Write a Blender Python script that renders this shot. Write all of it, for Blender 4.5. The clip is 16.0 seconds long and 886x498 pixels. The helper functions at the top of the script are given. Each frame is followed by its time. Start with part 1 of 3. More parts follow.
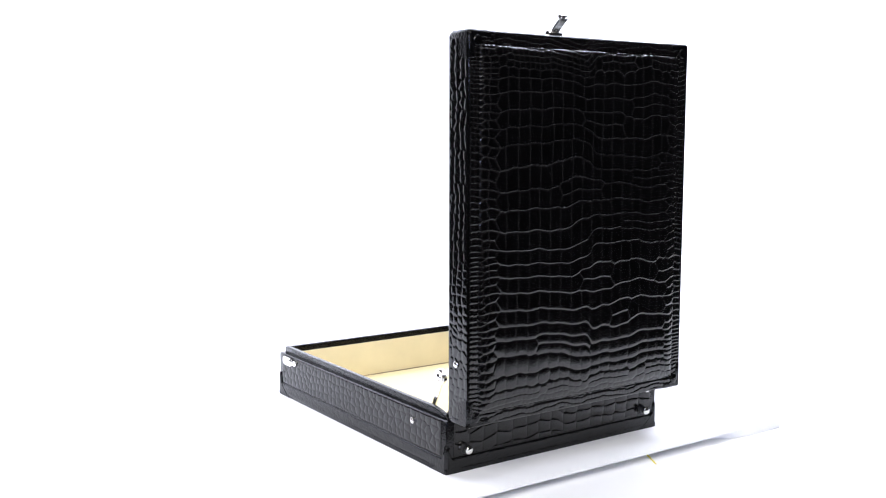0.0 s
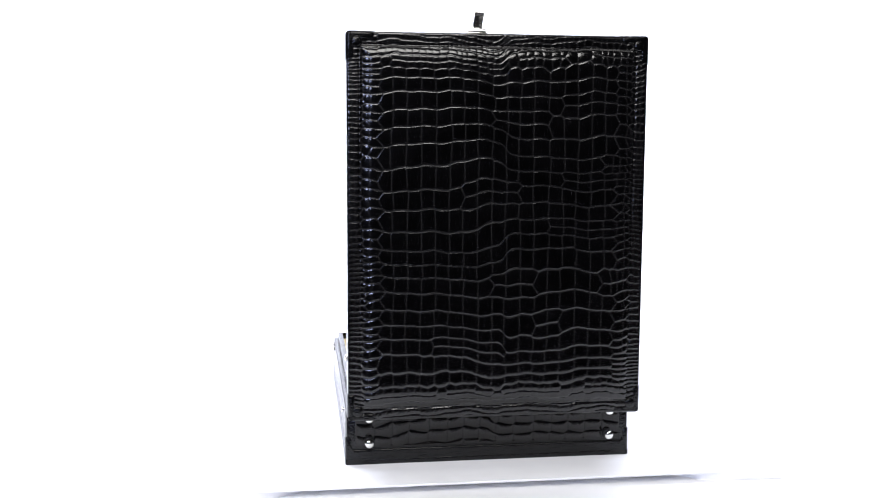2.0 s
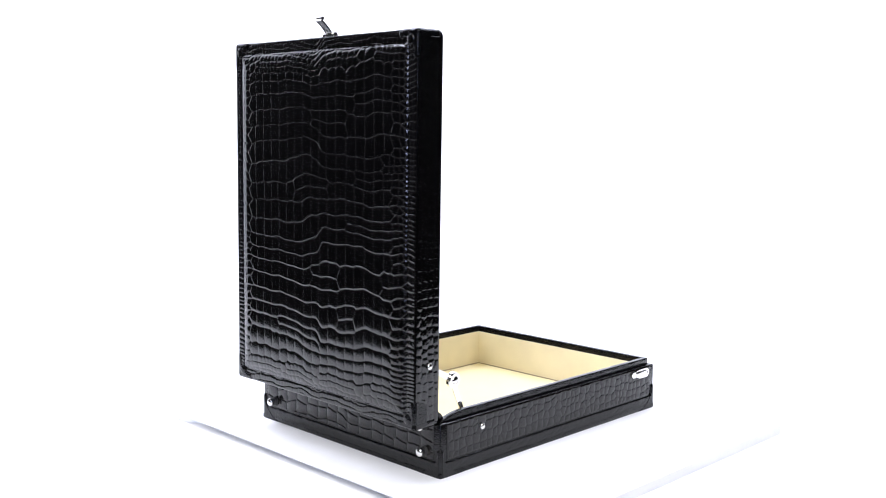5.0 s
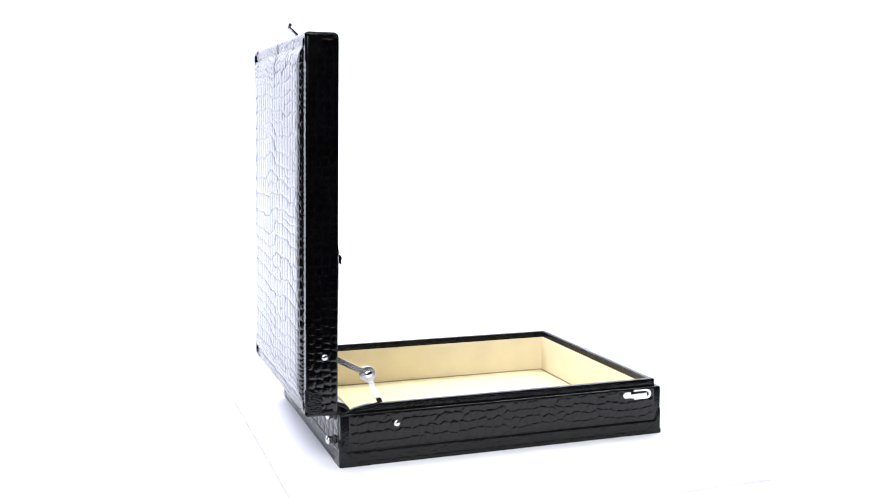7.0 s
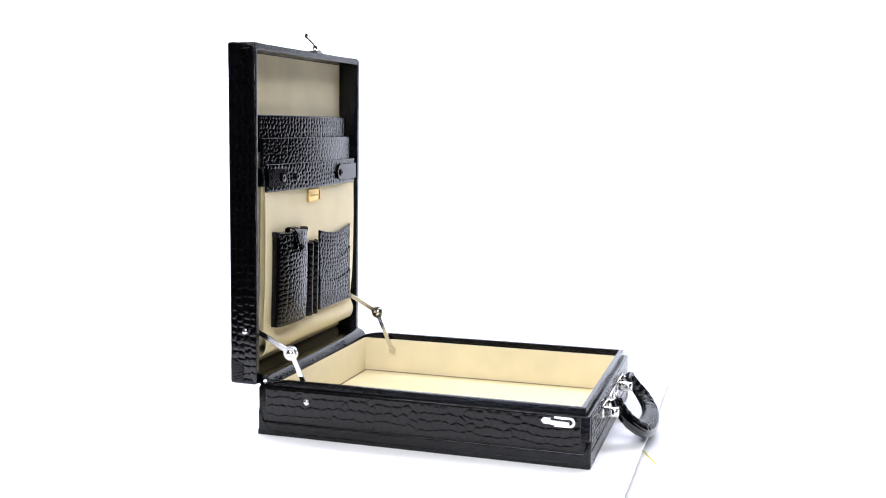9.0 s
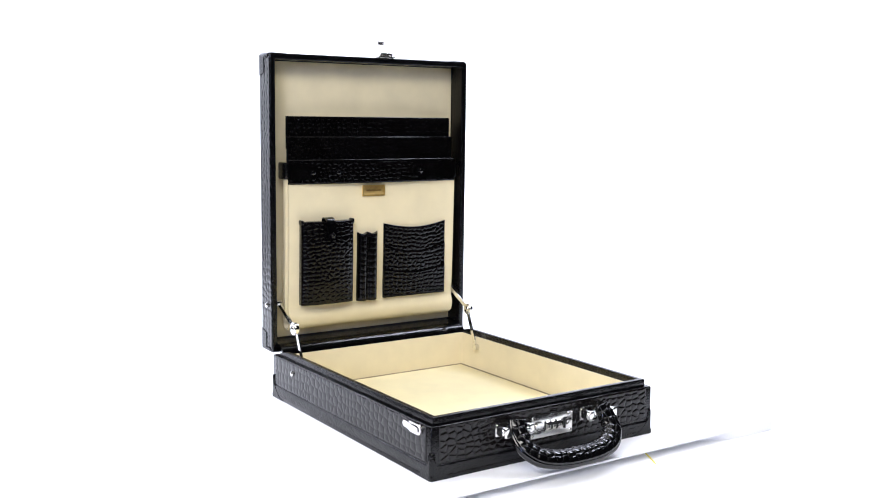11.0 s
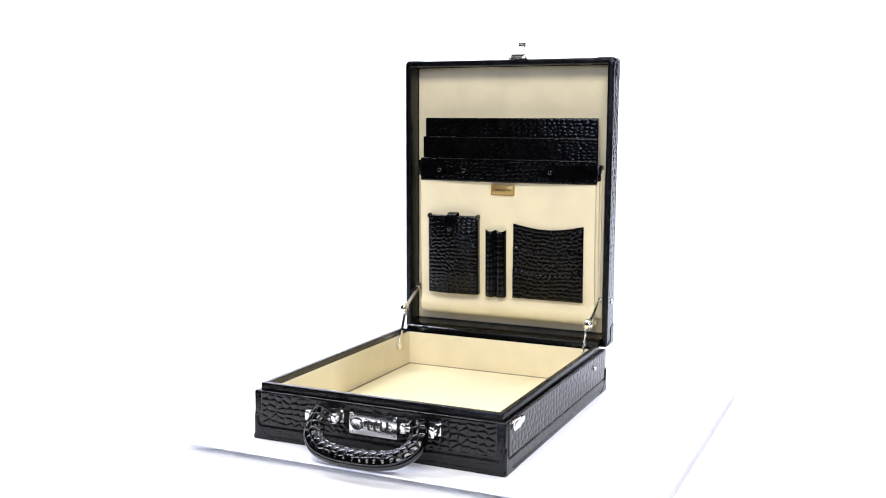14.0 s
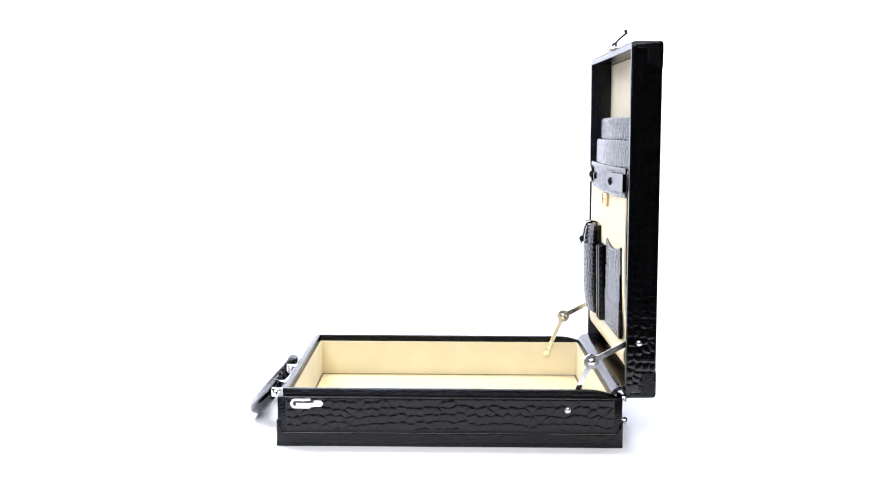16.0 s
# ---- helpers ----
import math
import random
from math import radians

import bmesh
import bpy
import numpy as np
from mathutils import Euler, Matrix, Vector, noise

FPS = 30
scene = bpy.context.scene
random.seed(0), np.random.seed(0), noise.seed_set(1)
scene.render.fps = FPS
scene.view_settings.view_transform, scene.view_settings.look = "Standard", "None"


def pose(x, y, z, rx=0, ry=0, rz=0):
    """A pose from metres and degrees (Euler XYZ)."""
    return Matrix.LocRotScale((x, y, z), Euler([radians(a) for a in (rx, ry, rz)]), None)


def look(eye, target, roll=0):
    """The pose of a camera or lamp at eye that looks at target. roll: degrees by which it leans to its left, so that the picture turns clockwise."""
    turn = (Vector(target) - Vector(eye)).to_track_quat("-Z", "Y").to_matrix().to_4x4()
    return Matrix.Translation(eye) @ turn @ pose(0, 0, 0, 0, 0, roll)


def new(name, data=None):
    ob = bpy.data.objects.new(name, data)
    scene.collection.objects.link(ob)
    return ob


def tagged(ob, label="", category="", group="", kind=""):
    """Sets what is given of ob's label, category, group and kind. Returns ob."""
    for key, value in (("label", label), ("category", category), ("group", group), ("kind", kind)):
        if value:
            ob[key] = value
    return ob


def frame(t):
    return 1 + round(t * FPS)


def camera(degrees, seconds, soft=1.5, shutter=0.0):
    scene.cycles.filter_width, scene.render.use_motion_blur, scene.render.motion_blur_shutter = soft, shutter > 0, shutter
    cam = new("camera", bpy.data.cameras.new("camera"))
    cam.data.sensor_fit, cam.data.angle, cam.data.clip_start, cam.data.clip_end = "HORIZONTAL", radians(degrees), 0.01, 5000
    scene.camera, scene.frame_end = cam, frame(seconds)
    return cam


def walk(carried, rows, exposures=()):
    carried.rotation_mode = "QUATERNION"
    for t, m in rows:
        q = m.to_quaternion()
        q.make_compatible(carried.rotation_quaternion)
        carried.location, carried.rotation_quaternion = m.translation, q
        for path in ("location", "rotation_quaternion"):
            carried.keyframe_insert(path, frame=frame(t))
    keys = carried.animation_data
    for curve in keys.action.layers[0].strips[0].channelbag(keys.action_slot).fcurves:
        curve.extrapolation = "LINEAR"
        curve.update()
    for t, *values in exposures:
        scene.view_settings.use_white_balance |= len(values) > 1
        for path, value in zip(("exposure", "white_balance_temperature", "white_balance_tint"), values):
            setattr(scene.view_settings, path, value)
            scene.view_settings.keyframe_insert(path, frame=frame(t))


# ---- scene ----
# A black crocodile-embossed attache case, open, turning on a white board before a still camera.
cam = camera(47.51, 16.0, soft=1.05)
EYE = pose(0, -1.2817, 0.3706, 90 - 6.993, 0, 0.70) @ pose(0, 0, 0, 0, 0, 0.381)
walk(cam, [(0, EYE), (16, EYE)], exposures=[(0, 0.0), (16, 0.0)])

# Turn of the board: seconds, drift in mm (x, y), degrees.
TURN = [
    (0, -0.4, 0.3, -144.20),
    (0.5, -0.3, 0.2, -150.52),
    (1, 0.4, 0.2, -156.02),
    (1.5, 0.7, -0.2, -163.07),
    (2, 0.4, -0.6, -171.21),
    (2.5, 0.5, -0.5, -182.94),
    (3, 0.3, -0.8, -193.70),
    (3.5, 0.6, -0.5, -202.68),
    (4, 0.4, -0.6, -209.40),
    (4.2, 0.3, -0.0, -212.21),
    (6.3, -0.4, 0.9, -240.74),
    (6.5, -0.7, 1.4, -242.57),
    (7, -0.8, 1.0, -249.36),
    (7.5, -0.7, 0.9, -256.56),
    (8, 0.1, 0.2, -267.90),
    (8.2, 0.1, -0.3, -272.01),
    (10.3, -0.4, -0.1, -310.64),
    (10.5, -0.6, 0.3, -314.65),
    (11, 0.6, -0.2, -325.74),
    (11.5, -0.2, -0.5, -331.83),
    (12, -0.2, -0.6, -337.69),
    (12.5, 0.2, -0.4, -345.66),
    (13, 0.0, -0.6, -356.12),
    (13.5, -0.0, -0.7, -366.53),
    (14, 0.9, -0.4, -383.65),
    (14.5, 0.1, 0.4, -400.68),
    (15, 0.1, 0.5, -416.10),
    (15.5, -0.6, -0.1, -432.40),
    (16, -0.3, 0.7, -449.42),
]

# ---------------------------------------------------------------- world and light
world = bpy.data.worlds.new("studio_world")
world.use_nodes = True
world.node_tree.nodes["Background"].inputs[0].default_value = (0.9, 0.95, 1.0, 1)
world.node_tree.nodes["Background"].inputs[1].default_value = 0.01
scene.world = world


def area_lamp(name, eye, target, sx, sy, watts, colour):
    data = bpy.data.lights.new(name, "AREA")
    data.shape, data.size, data.size_y, data.energy, data.color = "RECTANGLE", sx, sy, watts, colour
    ob = new(name, data)
    ob.matrix_world = look(eye, target)
    return ob


area_lamp("overhead_softbox", (0, 0.15, 2.3), (0, 0.15, 0), 2.2, 1.8, 19, (1.0, 0.985, 0.96))
area_lamp("backdrop_softbox_left", (-1.2, 0.70, 2.3), (-1.5, 1.75, 0.5), 1.6, 0.5, 108, (0.79, 0.83, 1.0))
area_lamp("backdrop_softbox_right", (1.2, 0.70, 2.3), (1.5, 1.75, 0.5), 1.6, 0.5, 84, (0.79, 0.83, 1.0))
area_lamp("front_softbox", (-0.25, -1.9, 1.8), (0, 0, 0.1), 2.1, 0.7, 53, (1.0, 0.985, 0.96))
area_lamp("window_light", (-0.88, -3.1, 1.12), (0, 0, 0.3), 0.55, 0.75, 31, (0.55, 0.63, 1.0))


# ---------------------------------------------------------------- materials
def material(name, colour, rough=0.5, metal=0.0, coat=0.0, vary=0.15, grain=60.0, bump=0.2, bump_scale=900.0, spec=0.5, sheen=0.0):
    m = bpy.data.materials.new(name)
    m.use_nodes = True
    nt = m.node_tree
    p = nt.nodes["Principled BSDF"]
    p.inputs["Roughness"].default_value = rough
    p.inputs["Metallic"].default_value = metal
    p.inputs["Coat Weight"].default_value = coat
    p.inputs["Coat Roughness"].default_value = 0.06
    p.inputs["Specular IOR Level"].default_value = spec
    p.inputs["Sheen Weight"].default_value = sheen
    tc = nt.nodes.new("ShaderNodeTexCoord")
    big = nt.nodes.new("ShaderNodeTexNoise")
    big.inputs["Scale"].default_value = grain
    big.inputs["Detail"].default_value = 5
    nt.links.new(tc.outputs["Object"], big.inputs["Vector"])
    ramp = nt.nodes.new("ShaderNodeValToRGB")
    ramp.color_ramp.elements[0].position, ramp.color_ramp.elements[1].position = 0.3, 0.7
    ramp.color_ramp.elements[0].color = (*[c * (1 - vary) for c in colour], 1)
    ramp.color_ramp.elements[1].color = (*[min(1, c * (1 + vary)) for c in colour], 1)
    nt.links.new(big.outputs["Fac"], ramp.inputs["Fac"])
    nt.links.new(ramp.outputs["Color"], p.inputs["Base Color"])
    mr = nt.nodes.new("ShaderNodeMapRange")
    mr.inputs["To Min"].default_value, mr.inputs["To Max"].default_value = rough * 0.75, min(1, rough * 1.25)
    nt.links.new(big.outputs["Fac"], mr.inputs["Value"])
    nt.links.new(mr.outputs["Result"], p.inputs["Roughness"])
    fine = nt.nodes.new("ShaderNodeTexNoise")
    fine.inputs["Scale"].default_value = bump_scale
    fine.inputs["Detail"].default_value = 3
    nt.links.new(tc.outputs["Object"], fine.inputs["Vector"])
    bp = nt.nodes.new("ShaderNodeBump")
    bp.inputs["Strength"].default_value, bp.inputs["Distance"].default_value = bump, 0.0004
    nt.links.new(fine.outputs["Fac"], bp.inputs["Height"])
    nt.links.new(bp.outputs["Normal"], p.inputs["Normal"])
    return m


def toned_grooves(m, colour, rough, shine=0.5):
    """Tone put into the grooves, rougher too: paler for caught light, darker for shade."""
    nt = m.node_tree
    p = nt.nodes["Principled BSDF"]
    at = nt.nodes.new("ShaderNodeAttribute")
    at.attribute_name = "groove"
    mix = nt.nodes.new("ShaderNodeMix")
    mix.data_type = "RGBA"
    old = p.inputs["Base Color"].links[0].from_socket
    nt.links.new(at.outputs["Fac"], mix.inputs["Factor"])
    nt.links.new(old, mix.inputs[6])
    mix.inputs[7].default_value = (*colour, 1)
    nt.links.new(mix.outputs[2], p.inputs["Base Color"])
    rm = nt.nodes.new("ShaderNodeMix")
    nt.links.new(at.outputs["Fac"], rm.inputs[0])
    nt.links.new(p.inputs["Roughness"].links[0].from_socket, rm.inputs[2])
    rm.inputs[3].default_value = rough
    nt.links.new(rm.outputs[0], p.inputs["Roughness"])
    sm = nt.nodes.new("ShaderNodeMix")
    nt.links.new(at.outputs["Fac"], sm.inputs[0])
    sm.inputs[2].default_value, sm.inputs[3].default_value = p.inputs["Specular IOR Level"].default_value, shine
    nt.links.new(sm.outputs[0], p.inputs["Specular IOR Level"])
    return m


def scaly(m, scale, strength):
    """A low pattern of small scales pressed into a plain leather."""
    nt = m.node_tree
    p = nt.nodes["Principled BSDF"]
    tc = nt.nodes.new("ShaderNodeTexCoord")
    mp = nt.nodes.new("ShaderNodeMapping")
    mp.inputs["Scale"].default_value = (1.0, 1.0, 1.5)
    vo = nt.nodes.new("ShaderNodeTexVoronoi")
    vo.feature = "DISTANCE_TO_EDGE"
    vo.inputs["Scale"].default_value = scale
    mr = nt.nodes.new("ShaderNodeMapRange")
    mr.interpolation_type = "SMOOTHSTEP"
    mr.inputs["From Max"].default_value = 0.22
    nt.links.new(tc.outputs["Object"], mp.inputs["Vector"])
    nt.links.new(mp.outputs["Vector"], vo.inputs["Vector"])
    nt.links.new(vo.outputs["Distance"], mr.inputs["Value"])
    bp = nt.nodes.new("ShaderNodeBump")
    bp.inputs["Strength"].default_value, bp.inputs["Distance"].default_value = strength, 0.0005
    nt.links.new(mr.outputs["Result"], bp.inputs["Height"])
    nt.links.new(p.inputs["Normal"].links[0].from_socket, bp.inputs["Normal"])
    nt.links.new(bp.outputs["Normal"], p.inputs["Normal"])
    return m


CROC = material("embossed_black_leather", (0.0014, 0.0013, 0.0015), 0.13, coat=0.0, vary=0.4, grain=45, bump=0.08, bump_scale=1400, spec=0.52)
# pale groove colour stands in for light on the groove walls
toned_grooves(CROC, (0.022, 0.021, 0.021), 0.32, 0.62)
SIDE = material("embossed_side_leather", (0.0040, 0.0032, 0.0029), 0.14, vary=0.4, grain=50, bump=0.12, bump_scale=1200, spec=0.38)
# dark, shineless grooves: shade between the scales put into the colour
toned_grooves(SIDE, (0.002, 0.002, 0.002), 0.5, 0.05)
SOFT = material("soft_embossed_leather", (0.0014, 0.0013, 0.0014), 0.16, vary=0.4, grain=60, bump=0.15, bump_scale=900, spec=0.23)
EDGE = material("smooth_black_leather", (0.0018, 0.0018, 0.0021), 0.2, coat=0.0, vary=0.4, grain=70, bump=0.35, bump_scale=700, spec=0.36)
scaly(EDGE, 190, 0.22)
ROLL = scaly(material("scaly_black_leather", (0.0015, 0.0015, 0.0017), 0.12, vary=0.4, grain=70, bump=0.2, bump_scale=700, spec=0.3), 115, 0.2)
# handle grooves carry painted shade as well
GRIP = toned_grooves(material("glossy_handle_leather", (0.0012, 0.0012, 0.0014), 0.09, vary=0.4, grain=60, bump=0.06, bump_scale=1200, spec=0.55), (0.002, 0.002, 0.002), 0.5, 0.1)
SUEDE = material("cream_suede", (0.72, 0.63, 0.415), 0.85, vary=0.05, grain=25, bump=0.35, bump_scale=1800, spec=0.2, sheen=0.2)
PANEL = material("cream_suede_panel", (0.75, 0.66, 0.38), 0.9, vary=0.05, grain=30, bump=0.3, bump_scale=1800, spec=0.2, sheen=0.2)
CALF = material("cream_calf_leather", (0.79, 0.69, 0.45), 0.6, vary=0.05, grain=20, bump=0.25, bump_scale=1500, spec=0.3)
CHROME = material("polished_nickel", (0.82, 0.81, 0.78), 0.16, metal=1.0, vary=0.06, grain=120, bump=0.05)
GOLD = material("brass_plate", (0.80, 0.56, 0.20), 0.32, metal=0.9, vary=0.1, grain=150, bump=0.1)
DARK = material("black_slot", (0.01, 0.01, 0.01), 0.5)
SEAM = material("seam_brown", (0.30, 0.24, 0.15), 0.8, vary=0.2)
BOARD = material("white_foam_board", (0.86, 0.86, 0.87), 0.6, vary=0.02, grain=30, bump=0.1)
PAPER = material("white_paper", (0.88, 0.88, 0.885), 0.8, vary=0.015, grain=4, bump=0.1, bump_scale=300)
TABLE = material("white_table", (0.84, 0.84, 0.84), 0.7, vary=0.03, grain=12, bump=0.1)
ROOM = material("unseen_dark_grey", (0.010, 0.0097, 0.0095), 0.9, vary=0.2, grain=3, bump=0.2, bump_scale=80)
TAPE = material("yellow_tape", (0.75, 0.62, 0.05), 0.5, vary=0.1)


# ---------------------------------------------------------------- mesh helpers
def mesh_object(name, verts, faces, mat, parent=None, smooth=True):
    me = bpy.data.meshes.new(name)
    me.from_pydata([tuple(v) for v in verts], [], faces)
    me.materials.append(mat)
    if smooth:
        me.polygons.foreach_set("use_smooth", [True] * len(me.polygons))
    me.update()
    ob = new(name, me)
    ob.parent = parent
    return ob


def part(name, bm, mat, parent, label="", smooth=True):
    """One mesh object out of a bmesh, under a thing or a part."""
    bmesh.ops.recalc_face_normals(bm, faces=bm.faces[:])
    me = bpy.data.meshes.new(name)
    bm.to_mesh(me)
    bm.free()
    me.materials.append(mat)
    if smooth:
        me.polygons.foreach_set("use_smooth", [True] * len(me.polygons))
        me.set_sharp_from_angle(angle=radians(40))
    ob = new(name, me)
    ob.parent = parent
    return tagged(ob, label)


def block(bm, x0, x1, y0, y1, z0, z1, bevel=0.0, seg=2):
    m = Matrix.Translation(((x0 + x1) / 2, (y0 + y1) / 2, (z0 + z1) / 2)) @ Matrix.Diagonal((x1 - x0, y1 - y0, z1 - z0, 1))
    r = bmesh.ops.create_cube(bm, size=1, matrix=m)
    if bevel:
        es = list({e for v in r["verts"] for e in v.link_edges})
        bmesh.ops.bevel(bm, geom=es, offset=bevel, segments=seg, affect="EDGES", profile=0.5)
    return bm


def rod(bm, a, b, r, r2=None, seg=20):
    a, b = Vector(a), Vector(b)
    m = Matrix.Translation((a + b) / 2) @ (b - a).to_track_quat("Z", "Y").to_matrix().to_4x4()
    bmesh.ops.create_cone(bm, cap_ends=True, segments=seg, radius1=r, radius2=r if r2 is None else r2, depth=(b - a).length, matrix=m)
    return bm


def ball(bm, c, r, sx=1, sy=1, sz=1):
    bmesh.ops.create_uvsphere(bm, u_segments=18, v_segments=12, radius=r, matrix=Matrix.Translation(c) @ Matrix.Diagonal((sx, sy, sz, 1)))
    return bm


def tray(x0, x1, y0, y1, z0, z1, wall, floor, bevel=0.0):
    """An open box; floor 0: a frame with no bottom."""
    bm = bmesh.new()
    ring = lambda i, z: [bm.verts.new(c) for c in ((x0 + i, y0 + i, z), (x1 - i, y0 + i, z), (x1 - i, y1 - i, z), (x0 + i, y1 - i, z))]
    ob_, ot, it, ib = ring(0, z0), ring(0, z1), ring(wall, z1), ring(wall, z0 + floor)
    for k in range(4):
        n = (k + 1) % 4
        for p, q in ((ob_, ot), (ot, it), (it, ib)) + (((ib, ob_),) if not floor else ()):
            bm.faces.new((p[k], p[n], q[n], q[k]))
    if floor:
        bm.faces.new(ob_)
        bm.faces.new(ib)
    bmesh.ops.recalc_face_normals(bm, faces=bm.faces[:])
    if bevel:
        es = [e for e in bm.edges if not (e.verts[0] in ib and e.verts[1] in ib)]
        bmesh.ops.bevel(bm, geom=es, offset=bevel, segments=3, affect="EDGES", profile=0.5)
    return bm


def prism(bm, outline, axis, a, b):
    """Outline in the two other axes (in xyz order), pushed from a to b along an axis."""
    def at(p, c):
        q = list(p)
        q.insert("xyz".index(axis), c)
        return bm.verts.new(q)
    lo, hi = [at(p, a) for p in outline], [at(p, b) for p in outline]
    bm.faces.new(lo)
    bm.faces.new(hi[::-1])
    for k in range(len(lo)):
        n = (k + 1) % len(lo)
        bm.faces.new((lo[k], lo[n], hi[n], hi[k]))
    return bm


def scale_seeds(w, h, pu, pv, flank, rng):
    """Middles of the embossed scales: rows of long plates amid, small round ones along the flanks."""
    out = []
    rows = int(round(h / pv))
    heights = [h / rows] * rows
    if 0 < flank < 1:      # on a whole hide the rows crowd towards both ends
        heights, v = [], 0.0
        while v < h:
            heights.append(pv * (0.56 + 0.44 * min(1.0, max(0.0, (min(v, h - v) - 0.012) / 0.075))) * rng.uniform(0.88, 1.12))
            v += heights[-1]
        heights = [e * h / v for e in heights]
    heights = heights[:1] * 2 + heights + heights[-1:] * 2
    base = -2 * heights[0]
    stir = 0.28 if flank == 1 else 0.13
    cols = max(2, int(round(w / pu)))
    lean = [rng.uniform(-0.15, 0.15) for _ in range(cols + 4)]
    for pv in heights:
        v, base = base + 0.5 * pv, base + pv
        lean = [0.6 * e + rng.uniform(-0.14, 0.14) for e in lean]
        split = rng.uniform(0.05, 0.75) * w if rng.random() < 0.5 else -9
        span = rng.uniform(2.0, 6.5) * pu
        for c in range(-1, cols + 2):
            u = (c + 0.5 + lean[c + 1]) * w / cols
            e = min(u, w - u)
            edge = min(e, min(v, h - v) * 1.0) if flank < 1 else e
            if flank > 0 and edge < flank * rng.uniform(0.8, 1.15):
                n = 3 if flank < 1 and edge < flank * 0.45 else 2
                tall = n if flank == 1 or pv > 0.0125 else n - 1
                for i in range(n):
                    for j in range(tall):
                        out.append((u + ((i + 0.5) / n - 0.5 + rng.uniform(-stir, stir) / n) * pu, v + ((j + 0.5) / tall - 0.5 + rng.uniform(-stir, stir) / tall) * pv))
            elif split < u < split + span and pv > 0.0125:
                out.append((u, v - 0.25 * pv))
                out.append((u, v + 0.25 * pv))
            else:
                out.append((u, v + rng.uniform(-0.02, 0.02) * pv))
    return np.array(out)


def drift(u, v, w, pv, rng):
    """How far the rows wander up and down along the hide, with a step along its midline."""
    out = np.zeros_like(u)
    for wave, amp in ((0.34, 0.17), (0.15, 0.11), (0.07, 0.07), (0.03, 0.03)):
        out += amp * np.sin(rng.uniform(0, 6.28) + u * 6.28 / wave + v * 6.28 / rng.uniform(0.22, 0.5))
    step = 0.25 * np.sin(rng.uniform(0, 6.28) + v * 6.28 / 0.19) + 0.09 * np.sin(rng.uniform(0, 6.28) + v * 6.28 / 0.07)
    return pv * (out + step * np.tanh((u - w * rng.uniform(0.48, 0.54)) / 0.0045))


def croc_relief(u, v, seeds, groove, depth, cross, dome=0.38, curve=0.0, lay=1.0, wide=1.0):
    """Relief height at points u, v: domed scales parted by grooves, those across the rows shallower; and where the grooves run."""
    out, line = np.empty(u.size), np.empty(u.size)
    uf, vf = u.ravel(), v.ravel()
    for s in range(0, uf.size, 6000):
        du = uf[s:s + 6000, None] - seeds[None, :, 0]
        dv = vf[s:s + 6000, None] - seeds[None, :, 1]
        d2 = du * du * lay * lay + dv * dv
        two = np.argpartition(d2, 2, axis=1)[:, :3]
        near = np.take_along_axis(d2, two, 1)
        order = np.argsort(near, axis=1)
        two, near = np.take_along_axis(two, order, 1), np.take_along_axis(near, order, 1)
        hgt, mark = np.zeros(len(two)), np.zeros(len(two))
        first = two[:, :1]
        bulge = -np.broadcast_to(curve, u.size)[s:s + 6000] * (wide * np.take_along_axis(du, first, 1) ** 2 + np.take_along_axis(dv, first, 1) ** 2)[:, 0]
        for j in (1, 2):
            gap = seeds[two[:, j]] - seeds[two[:, 0]]
            ln = np.hypot(gap[:, 0] * lay * lay, gap[:, 1]) + 1e-9
            g = (near[:, j] - near[:, 0]) / (2 * ln)
            along = np.abs(gap[:, 1]) / ln
            k = cross + (1 - cross) * np.clip((along - 0.35) / 0.4, 0, 1)
            hgt = np.minimum(hgt, -depth * k * np.exp(-(g / groove) ** 2) - dome * depth * k * np.exp(-(g / (groove * 4.5)) ** 2))
            mark = np.maximum(mark, (0.4 + 0.6 * k) * np.exp(-(g / groove) ** 2))
        out[s:s + 6000], line[s:s + 6000] = hgt + np.maximum(bulge, -0.0004), mark
    return out.reshape(u.shape), line.reshape(u.shape)


